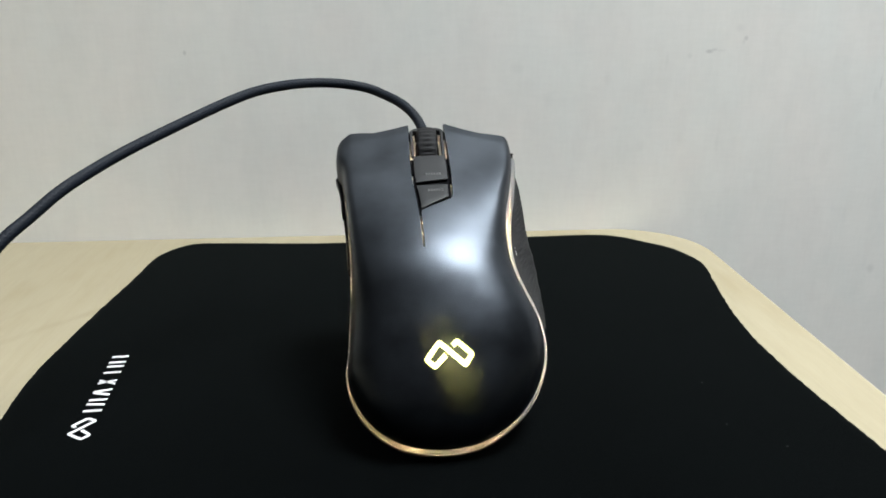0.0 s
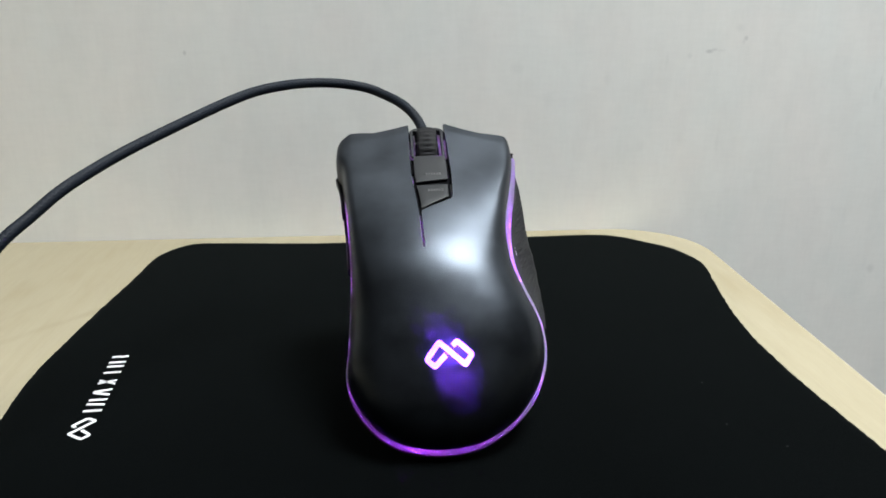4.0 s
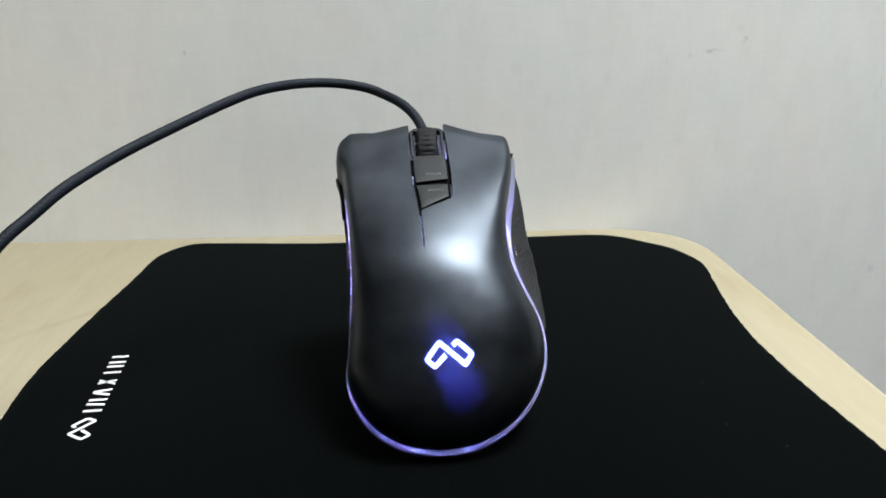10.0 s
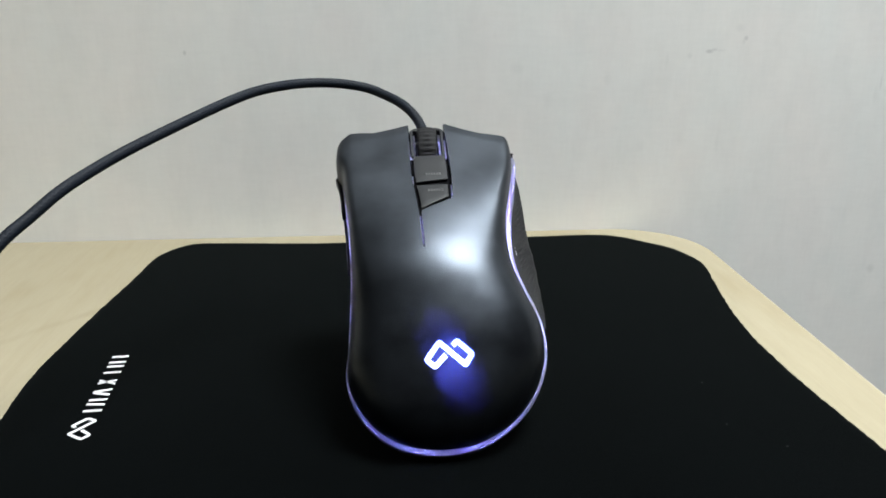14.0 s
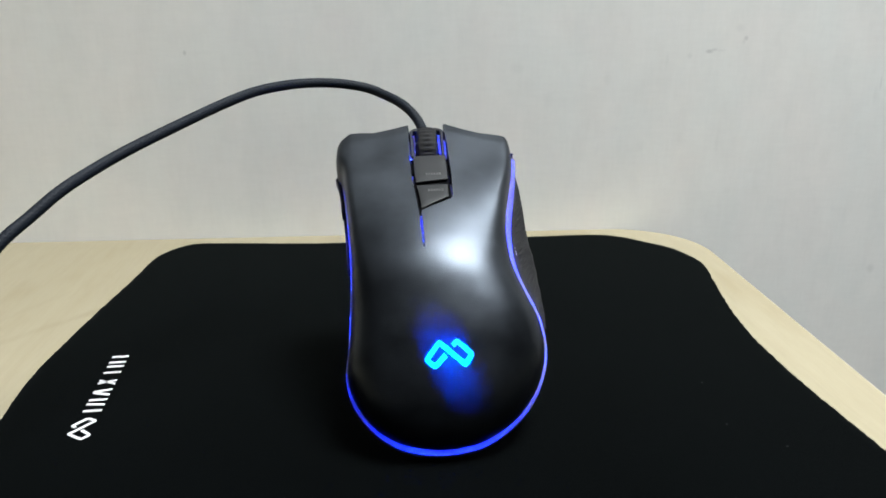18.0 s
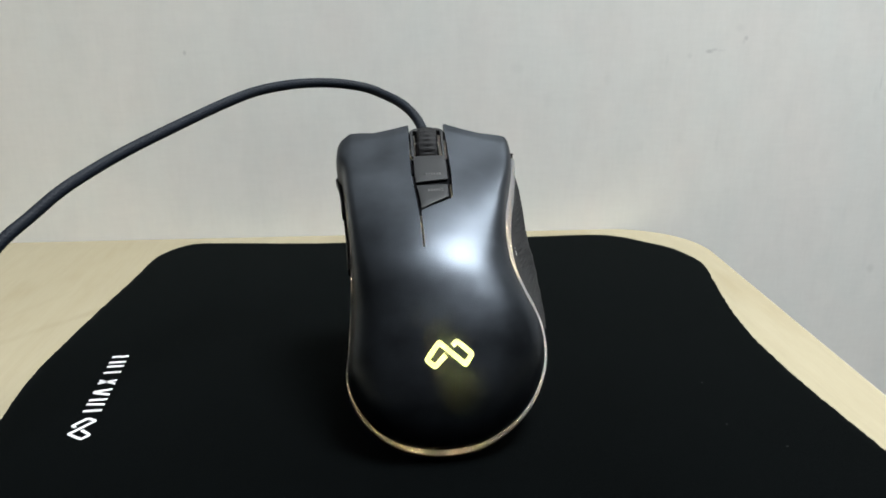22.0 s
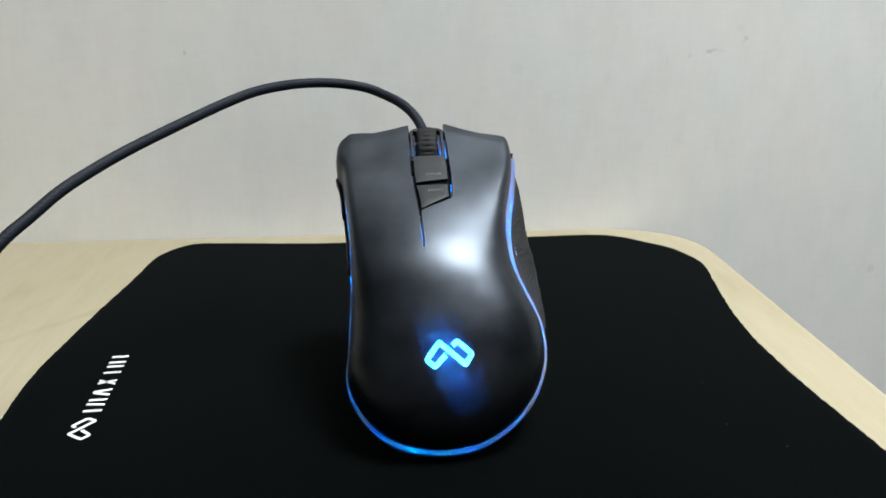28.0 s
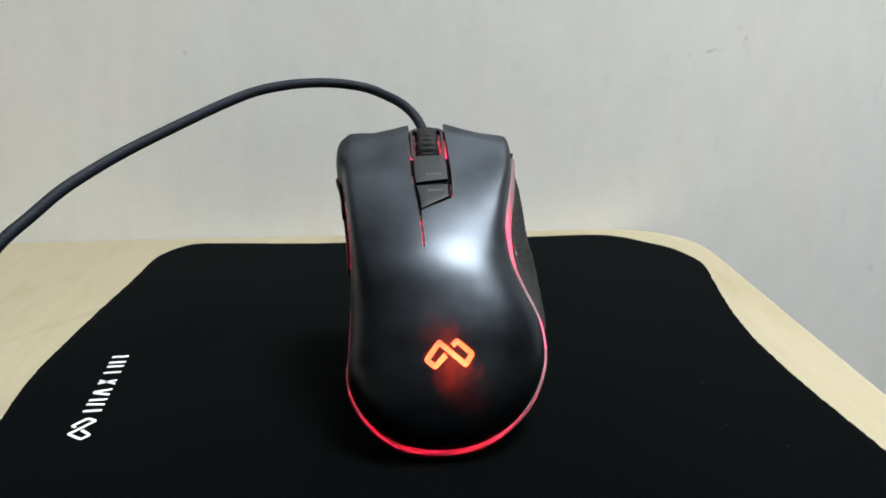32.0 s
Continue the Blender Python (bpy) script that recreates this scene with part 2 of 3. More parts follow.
bm = disc_lamp(0.35, -0.040, -0.0185, 0.012)
part("diffuser", bm, M_LAMP, ceiling_light, "glowing white diffuser")

# ---- the desk ----
DESK_R, DESK_B, CORNER = 0.2010, 0.5042, 0.051


def desk_outline():
    cx, cy = DESK_R - CORNER, DESK_B - CORNER
    pts = [(cx + CORNER * math.cos(k / 24 * math.pi / 2), cy + CORNER * math.sin(k / 24 * math.pi / 2)) for k in range(25)]
    return pts + [(-1.05, DESK_B), (-1.05, 0.06), (DESK_R - 0.012, 0.06)]


desk = tagged(new("desk"), "pale maple laminate desk with a rounded corner against the wall", "desk")
desk.matrix_world = ROOM
bm = bmesh.new()
slab(bm, desk_outline(), -0.025, 0.0, 0.0015)
part("desktop", bm, M_WOOD, desk, angle=50)
bm = bmesh.new()
rim = desk_outline()
mid = (-0.4, 0.28)
outer = [(x + 0.0012 * (1 if x > mid[0] else -1) * min(1, max(0, (x - DESK_R + CORNER) / CORNER) if x > mid[0] else 1),
          y + 0.0012 * (1 if y > mid[1] else -1) * (min(1, max(0, (y - DESK_B + CORNER) / CORNER)) if y > mid[1] else 1)) for x, y in rim]
rows = [[(x, y, z) for x, y in o + o[:1]] for o, z in ((rim, -0.0004), (outer, -0.0008), (outer, -0.0250), (rim, -0.0252))]
grid(bm, rows)
part("edge_band", bm, M_BAND, desk, "pale plastic edge band", angle=50)
for a, b in ((-1.0, 0.10), (-1.0, 0.44), (0.13, 0.10), (0.11, 0.41)):
    bm = bmesh.new()
    box(bm, a - 0.025, a + 0.025, b - 0.025, b + 0.025, Z0, -0.025, 0.004)
    part("leg", bm, M_WHITE, desk)

# ---- the mouse pad ----
PAD_TOP = 0.004
PAD_RIGHT = [(0.1129, 0.4840), (0.1250, 0.4738), (0.1386, 0.4603), (0.1466, 0.4407), (0.1481, 0.4264), (0.1450, 0.4020), (0.1405, 0.3632),
             (0.1390, 0.3280), (0.1410, 0.2958), (0.1438, 0.2700), (0.1472, 0.2470), (0.1490, 0.2270), (0.1455, 0.2050)]
PAD_FRONT = [(0.1390, 0.150), (0.1400, 0.110), (0.118, 0.090), (0.0, 0.088), (-0.120, 0.090)]
PAD_LEFT = [(-0.142, 0.110), (-0.142, 0.160), (-0.1495, 0.2050), (-0.1545, 0.2300), (-0.1594, 0.2556), (-0.1625, 0.2720), (-0.1653, 0.2927), (-0.1664, 0.3201), (-0.1670, 0.3559),
            (-0.1668, 0.3995), (-0.1676, 0.4330), (-0.1662, 0.4475), (-0.1595, 0.4625), (-0.1500, 0.4697)]
PAD_BACK = [(-0.1268, 0.4707), (-0.078, 0.4707), (0.0, 0.4775), (0.0594, 0.4853), (0.0959, 0.4891)]


def pad_outline(offset=0.0, fray=0.0):
    """The wavy outline of the pad, moved out by the offset; the cut edge is slightly frayed."""
    c = spline(PAD_RIGHT + PAD_FRONT + PAD_LEFT + PAD_BACK, 24, True)
    rng = random.Random(5)
    f = [rng.gauss(0, fray) for _ in c]
    out = []
    for i, p in enumerate(c):
        d = c[(i + 1) % len(c)] - c[i - 1]
        d /= np.linalg.norm(d)
        off = offset + f[i - 1] + f[i]
        out.append((p[0] - d[1] * off, p[1] + d[0] * off))
    return out


def build_pad():
    pad = tagged(new("mouse_pad"), "black cloth mouse pad with wavy sides and white print", "mouse pad")
    bm = bmesh.new()
    rings = ((-0.0002, 0.00008, 0.0), (0.0, 0.0001, 0.0006), (0.0, 0.0001, PAD_TOP - 0.0007), (-0.0003, 0.00008, PAD_TOP - 0.0002), (-0.0008, 0.0, PAD_TOP), (-0.004, 0.0, PAD_TOP))
    rows = [[(x, y, z) for x, y in pad_outline(o, f)] for o, f, z in rings]
    vs = grid(bm, [r + r[:1] for r in rows])
    bm.faces.new(vs[-1][:-1]), bm.faces.new(vs[0][:-1][::-1])
    bmesh.ops.remove_doubles(bm, verts=bm.verts, dist=1e-6)
    bmesh.ops.recalc_face_normals(bm, faces=bm.faces)
    part("pad", bm, M_PAD, pad, angle=60)
    return pad


mouse_pad = build_pad()

GLYPH = [(-0.068, -0.024), (-0.29, -0.22), (-0.44, -0.09), (-0.19, 0.20), (0.30, -0.20), (0.44, -0.02), (0.155, 0.21), (0.066, 0.130)]


def stroke_sides(points, width, corner=0.085, steps=5):
    """The two sides of a stroke along a polyline: mitred inside, rounded outside."""
    ps = [Vector(p) for p in points]
    h = width / 2

    def normal(a, b):
        d = (b - a).normalized()
        return Vector((-d.y, d.x))

    left, right = [], []
    n = normal(ps[0], ps[1])
    left.append(ps[0] + n * h), right.append(ps[0] - n * h)
    for a, b, c in zip(ps, ps[1:], ps[2:]):
        n1, n2 = normal(a, b), normal(b, c)
        m = (n1 + n2).normalized()
        m *= h / m.dot(n1)
        outer, inner = (left, right) if n1.cross(n2) < 0 else (right, left)
        sign = 1 if outer is left else -1
        tip = b + m * sign
        p, q = tip + (a - b).normalized() * corner, tip + (c - b).normalized() * corner
        for k in range(steps + 1):
            u = k / steps
            outer.append(p * (1 - u) ** 2 + tip * 2 * u * (1 - u) + q * u * u)
            inner.append(b - m * sign)
    n = normal(ps[-2], ps[-1])
    left.append(ps[-1] + n * h), right.append(ps[-1] - n * h)
    return left, right


def stroke_outline(points, width):
    left, right = stroke_sides(points, width)
    out = []
    for p in left + right[::-1]:
        if not out or (p - out[-1]).length > 1e-4:
            out.append(p)
    return out


def ribbon_rows(points, width, across=3):
    """Rows of points across a stroke, for a piece that follows a curved surface."""
    left, right = stroke_sides(points, width)
    rows = []
    for i in range(len(left) - 1):
        n = max(1, int(max((left[i + 1] - left[i]).length, (right[i + 1] - right[i]).length) / 0.04))
        for k in range(n):
            a, b = left[i].lerp(left[i + 1], k / n), right[i].lerp(right[i + 1], k / n)
            rows.append([a.lerp(b, j / across) for j in range(across + 1)])
    rows.append([left[-1].lerp(right[-1], j / across) for j in range(across + 1)])
    return rows


def pad_print():
    along = Vector((-0.158, 0.987)).normalized()
    up = Vector((-along.y, along.x))
    centre = Vector((-0.1271, 0.2487))
    bm = bmesh.new()
    flat = [centre + along * q.x * 0.0166 + up * q.y * 0.0176 for q in stroke_outline(GLYPH, 0.07)]
    slab(bm, [(p.x, p.y) for p in flat], PAD_TOP - 0.0002, PAD_TOP + 0.0002)
    part("printed_emblem", bm, M_PRINT, mouse_pad, "white looped emblem print")
    start, length, height = Vector((-0.1252, 0.2612)), 0.0515, 0.0066
    # plain strokes that stand for the word: where each begins, how wide it is, and its lean
    for a, b, lean in ((0.00, 0.028, 0.0), (0.085, 0.028, 0.02), (0.165, 0.028, 0.0), (0.235, 0.03, 0.05), (0.325, 0.03, -0.03), (0.415, 0.028, 0.07),
                       (0.475, 0.028, -0.04), (0.615, 0.030, 0.0), (0.725, 0.030, 0.0), (0.80, 0.030, 0.0), (0.905, 0.030, 0.0)):
        bm = bmesh.new()
        pts = [start + along * length * (f + (lean if v else 0.0)) + up * height * v for f, v in ((a, 0), (a + b, 0), (a + b, 1), (a, 1))]
        slab(bm, [(p.x, p.y) for p in pts], PAD_TOP - 0.0002, PAD_TOP + 0.0002)
        part("printed_bar", bm, M_PRINT, mouse_pad)


pad_print()

# ---- the mouse: its shape in millimetres, x to its right, y towards the cable, z up from its base ----
LEFT = [(0.8, 1.15), (-3.6, 1.36), (-9.4, 2.3), (-15.3, 4.4), (-21.1, 8.2), (-25.9, 13.2), (-28.9, 18.2), (-30.6, 22.6), (-31.3, 28), (-30.5, 35), (-29.8, 46), (-29.2, 60),
        (-29.6, 75), (-30.75, 89), (-32.0, 102), (-34.0, 110), (-34.7, 115), (-34.5, 121)]
RIGHT = [(0.8, 1.15), (6.0, 1.48), (12.0, 2.7), (18.3, 5.6), (24.9, 10.2), (29.9, 15.5), (33.7, 21.5), (36.2, 28.4), (36.9, 35), (36.2, 42.3), (33.9, 48.8), (30.9, 56.0), (28.7, 62.5),
         (27.6, 70), (27.7, 78), (28.8, 86), (30.6, 94.5), (32.2, 105), (32.9, 113), (32.7, 121)]
LOOP, JOIN = spline(LEFT[::-1] + RIGHT[1:], 12), 12 * (len(LEFT) - 1)
CL, CR = LOOP[:JOIN + 1][::-1], LOOP[JOIN:]
LX, LY = [p[0] for p in CL], [p[1] for p in CL]
RX, RY = [p[0] for p in CR], [p[1] for p in CR]


def seam_height(y):
    return float(np.interp(y, [0, 10, 20, 35, 50, 75, 100, 125], [5.5, 7, 8.8, 11.5, 13.5, 16, 16.5, 16.5]))


CROWN = spline([(1.85, 6.4), (2.9, 10.2), (5.4, 15.0), (9.2, 19.6), (15, 24.2), (25, 29.6), (35, 34.0), (50, 38.3), (60, 39.1), (70, 38.25), (80, 36.4), (92, 33.6), (105, 30.8), (121, 27.8)], 8)
CY, CZ = [p[0] for p in CROWN], [p[1] for p in CROWN]
TOP_Y = 120.0


def step(a, b, v):
    u = min(1.0, max(0.0, (v - a) / (b - a)))
    return u * u * (3 - 2 * u)


def front_line(x):
    return float(np.interp(x, [-34, -31, -28.5, -25, -20, -11, -6.4, 0, 6.7, 14.5, 20.8, 27.2, 30.2, 32, 34],
                           [113.2, 116.8, 119.1, 119.3, 119.0, 120.8, 122.0, 122, 122.2, 119.2, 117.1, 115.8, 115.0, 113.7, 111.3]))


def inset(x, y):
    """How far the rim of the shell lies inside the seam."""
    if x < 0:
        return float(np.interp(y, [14, 28], [0.7, 0.4]))
    return float(np.interp(y, [28, 38, 46, 56, 66, 80, 120], [0.7, 1.0, 1.8, 1.9, 1.3, 0.8, 0.7]))


def rim_rise(x, y):
    """How far the rim of the shell lies over the seam."""
    return float(np.interp(y, [8, 28], [0.8, 0.2])) if x < 0 else 0.8


def shell_edges(y):
    """The rims of the shell, a little inside the seam."""
    w = 1 - step(1.9, 15, y)
    xl, xr = np.interp(y - 0.7 * w, LY, LX) + inset(-1, y) * (1 - w), np.interp(y - 0.7 * w, RY, RX) - inset(1, y) * (1 - w)
    return (xl, xr) if xl < xr else ((xl + xr) / 2,) * 2


def height(x, yn):
    """The top of the shell over the section yn."""
    xl, xr = shell_edges(yn)
    mid, half = (xl + xr) / 2, max((xr - xl) / 2, 0.05)
    zs, zc = seam_height(yn) + rim_rise(x - mid, yn), np.interp(yn, CY, CZ)
    s = min(1.0, abs((x - mid) / half))
    fore, tip = step(92, 119, yn), step(42, 100, yn)
    z = zs + max(zc - zs, 0.0) * (1 - (0.3 - 0.235 * tip) * s * s) * (1 - s ** (10 + 42 * step(40, 90, yn) if x < mid else 6 + 35 * step(48, 108, yn))) ** 0.55
    q = max(0.0, 2.9 - (1 - s) * half)          # a chamfer band along the outer edge of each button
    z -= (0.05 if x < mid else 0.20) * step(66, 92, yn) * q * q / (q + 0.3)
    groove = math.exp(-((abs(x - 0.3) - 17.5) / 8.0) ** 2)
    lip = max(0.0, (yn - 115.0) / 5.0) ** 1.6
    return z - 0.3 * fore * groove - 0.6 * lip


def warp(x, yn):
    return yn + step(85, TOP_Y, yn) * (front_line(x) - TOP_Y)


def surface(x, y):
    """The top of the shell over the place (x, y)."""
    yn = y
    for _ in range(3):
        yn = y - (warp(x, yn) - yn)
    return height(x, min(yn, TOP_Y + 1))


CH_L = ([0, 30, 50, 59.3, 59.6, 66, 75, 80, 88, 95.8, 122], [0.5, -1.0, -2.6, -3.5, -3.85, -4.10, -4.6, -5.0, -5.8, -6.5, -6.5])
CH_R = ([0, 30, 50, 59.3, 59.6, 66, 74.8, 75.7, 80.7, 82.5, 95, 122], [0.5, -1.0, -2.6, -3.5, -3.2, -3.40, -3.7, -2.9, 7.1, 7.6, 8.0, 6.9])

MM = 0.001
mouse = tagged(new("computer_mouse"), "black wired gaming mouse with colour-changing light strips, propped on the pad", "computer mouse")
mouse.matrix_world = (Matrix.Translation((0.0005, 0.2295, 0.003)) @ Matrix.Rotation(radians(4.9), 4, "Z") @ Matrix.Rotation(radians(40), 4, "X")
                      @ Matrix.Rotation(radians(-2.0), 4, "Y"))


def mm(p):
    return (p[0] * MM, p[1] * MM, p[2] * MM)


def glyph_plan(q):
    return 2.6 + 16.3 * q.x, 25.2 + 16.2 * q.y


def cut_out(ob, cutter):
    """Cut one solid out of another for good."""
    mod = ob.modifiers.new("cut", "BOOLEAN")
    mod.operation, mod.solver, mod.object = "DIFFERENCE", "EXACT", cutter
    bpy.context.view_layer.update()
    me = bpy.data.meshes.new_from_object(ob.evaluated_get(bpy.context.evaluated_depsgraph_get()))
    ob.modifiers.remove(mod)
    ob.data = me
    bpy.data.objects.remove(cutter)


# an added, unseen box under the emblem: a slanting open tray shaping the glow
BOX_Y0, BOX_Y1, BOX_HALF = 11.0, 42.0, 8.0


def box_mid(y):
    return 2.6 - 0.50 * (y - 25.2)


def build_glow_box():
    bm = bmesh.new()
    n = 12
    ys = [BOX_Y0 + (BOX_Y1 - BOX_Y0) * k / n for k in range(n + 1)]
    plan = [(box_mid(y) - BOX_HALF, y) for y in ys] + [(box_mid(BOX_Y1) + BOX_HALF * k / 3, BOX_Y1) for k in range(-2, 3)]
    plan += [(box_mid(y) + BOX_HALF, y) for y in reversed(ys)] + [(box_mid(BOX_Y0) - BOX_HALF * k / 3, BOX_Y0) for k in range(-2, 3)]
    rows = [[mm((x, y, 12.4)) for x, y in plan], [mm((x, y, max(surface(x, y) - 2.2, 12.8))) for x, y in plan]]
    vs = grid(bm, [r + r[:1] for r in rows])
    bm.faces.new(vs[0][:-1])
    bmesh.ops.remove_doubles(bm, verts=bm.verts, dist=1e-6)
    bmesh.ops.recalc_face_normals(bm, faces=bm.faces)
    part("glow_box", bm, M_WHITE_IN, mouse, "added white open box shaping the glow round the emblem")


def build_shell():
    ys = [1.88 + 14 * (k / 22) ** 2.0 for k in range(23)]
    while ys[-1] < 57:
        ys.append(ys[-1] + 1.4)
    ys += [59.3, 59.6]
    while ys[-1] < 84:
        ys.append(ys[-1] + 0.7)
    while ys[-1] < TOP_Y - 1.5:
        ys.append(ys[-1] + 1.4)
    ys.append(TOP_Y)
    bm = bmesh.new()
    left, right = [], []
    for y in ys:
        xl, xr = shell_edges(y)
        a, b = np.interp(y, *CH_L), np.interp(y, *CH_R)
        a, b = min(max(a, xl), xr), max(min(b, xr), xl)
        n = 30
        cols = [xl + (a - xl) * (1 - math.cos(k / n * math.pi / 2)) for k in range(n + 1)]
        left.append([mm((x, warp(x, y), height(x, y))) for x in cols])
        cols = [xr + (b - xr) * (1 - math.cos(k / n * math.pi / 2)) for k in range(n + 1)]
        right.append([mm((x, warp(x, y), height(x, y))) for x in reversed(cols)])
    grid(bm, left), grid(bm, right)
    bmesh.ops.remove_doubles(bm, verts=bm.verts, dist=2e-5)
    bmesh.ops.recalc_face_normals(bm, faces=bm.faces)
    if sum(f.normal.z for f in bm.faces) < 0:
        bmesh.ops.reverse_faces(bm, faces=bm.faces)
    first = set(bm.verts)
    bmesh.ops.solidify(bm, geom=bm.faces[:], thickness=1.5 * MM)
    bmesh.ops.recalc_face_normals(bm, faces=bm.faces)
    layers = [[f for f in bm.faces if all((v in first) == k for v in f.verts)] for k in (True, False)]
    for f in min(layers, key=lambda fs: sum(f.normal.z for f in fs)):      # the unseen inner side, white to bounce light
        f.material_index = 1
    shell = part("top_shell", bm, [M_SHELL, M_WHITE_IN], mouse, angle=42)
    # the emblem is cut through the shell
    bm = bmesh.new()
    slab(bm, [tuple(c * MM for c in glyph_plan(q)) for q in stroke_outline(GLYPH, 0.104)], 15 * MM, 45 * MM)
    bmesh.ops.recalc_face_normals(bm, faces=bm.faces)
    me = bpy.data.meshes.new("cutter")
    bm.to_mesh(me)
    cutter = new("cutter", me)
    cutter.parent = mouse
    cut_out(shell, cutter)
    # inner faces over the added box are removed so the imitated glow gets out
    bm = bmesh.new()
    bm.from_mesh(shell.data)
    see_through = []
    for f in bm.faces:
        c = f.calc_center_median() / MM
        if f.material_index == 1 and BOX_Y0 < c.y < BOX_Y1 and abs(c.x - box_mid(c.y)) < BOX_HALF:
            see_through.append(f)
    bmesh.ops.delete(bm, geom=see_through, context="FACES")
    bm.to_mesh(shell.data)
    bm.free()
    shell.data.shade_smooth()
    shell.data.set_sharp_from_angle(angle=radians(42))
    soft = shell.modifiers.new("soft_edges", "BEVEL")
    soft.width, soft.segments, soft.limit_method, soft.angle_limit = 0.00042, 2, "ANGLE", radians(55)
    bm = bmesh.new()
    grid(bm, [[mm((*glyph_plan(q), surface(*glyph_plan(q)) - 0.15)) for q in r] for r in ribbon_rows(GLYPH, 0.112, 3)])
    part("emblem", bm, M_LOGO, mouse, "glowing looped emblem")


build_shell()
build_glow_box()


# the loop of the seam, from the left front round the tail to the right front: place and outward normal
def seam_points():
    pts = [(x, y) for x, y in zip(reversed(LX), reversed(LY)) if y < 113] + [(x, y) for x, y in zip(RX, RY) if y < 113.5 and x > 0.85]
    out = []
    for i, (x, y) in enumerate(pts):
        a, b = pts[max(i - 2, 0)], pts[min(i + 2, len(pts) - 1)]
        n = Vector((a[1] - b[1], b[0] - a[0])).normalized()
        if n.dot(Vector((x - 1.0, min(y - 45.0, 0.0)))) < 0:
            n = -n
        out.append((x, y, seam_height(y), n.x, n.y))
    return out


def flare(x, y):
    """How far the light strip leans outwards."""
    if x > 0:
        return float(np.interp(y, [0, 8, 14, 25, 41, 50, 60, 120], [0.6, 0.6, 0.5, 0.3, 0.55, 1.4, 1.8, 1.7]))
    return float(np.interp(y, [0, 8, 14, 25, 120], [0.6, 0.6, 0.45, 0.2, 0.2]))


SEAM = seam_points()
bm = bmesh.new()
lit = [q for q in SEAM if q[1] < (112.5 if q[0] > 0 else 109)]
def strip_profile(x, y):
    d, f = inset(x, y), flare(x, y)
    h = rim_rise(x, y) - 0.05
    return ((-d - 0.3, h), (-d + 0.1, h), (-0.35 * d + 0.35 * f, h * 0.5), (0.75 * f, -0.3), (0.95 * f, -1.0))


grid(bm, [[mm((x + nx * o, y + ny * o, z + h)) for o, h in strip_profile(x, y)] for x, y, z, nx, ny in lit])
part("light_strip", bm, M_GUIDE, mouse, "milky light strip round the shell")


def bulge(x, y):
    if x > 1:
        return float(np.interp(y, [0, 30, 38, 42, 48, 57, 66, 75, 87, 102, 114], [0.2, 0.2, 0.7, 2.2, 5.2, 8.9, 10.5, 10.3, 7.8, 4.0, 2.0]))
    return float(np.interp(y, [0, 30, 60, 100, 116], [0.2, 0.1, 0.1, 0.1, 0.1]))


def tuck(x, y):
    return float(np.interp(y, [98, 113], [0, -2.8])) if x < 0 else float(np.interp(y, [104, 114], [0, -0.9]))


def side_ring(o, z_of, extra=0.0):
    return [(x + nx * (o * bulge(x, y) + extra * flare(x, y) + tuck(x, y)), y + ny * (o * bulge(x, y) + extra * flare(x, y) + tuck(x, y)), z_of(z)) for x, y, z, nx, ny in SEAM]


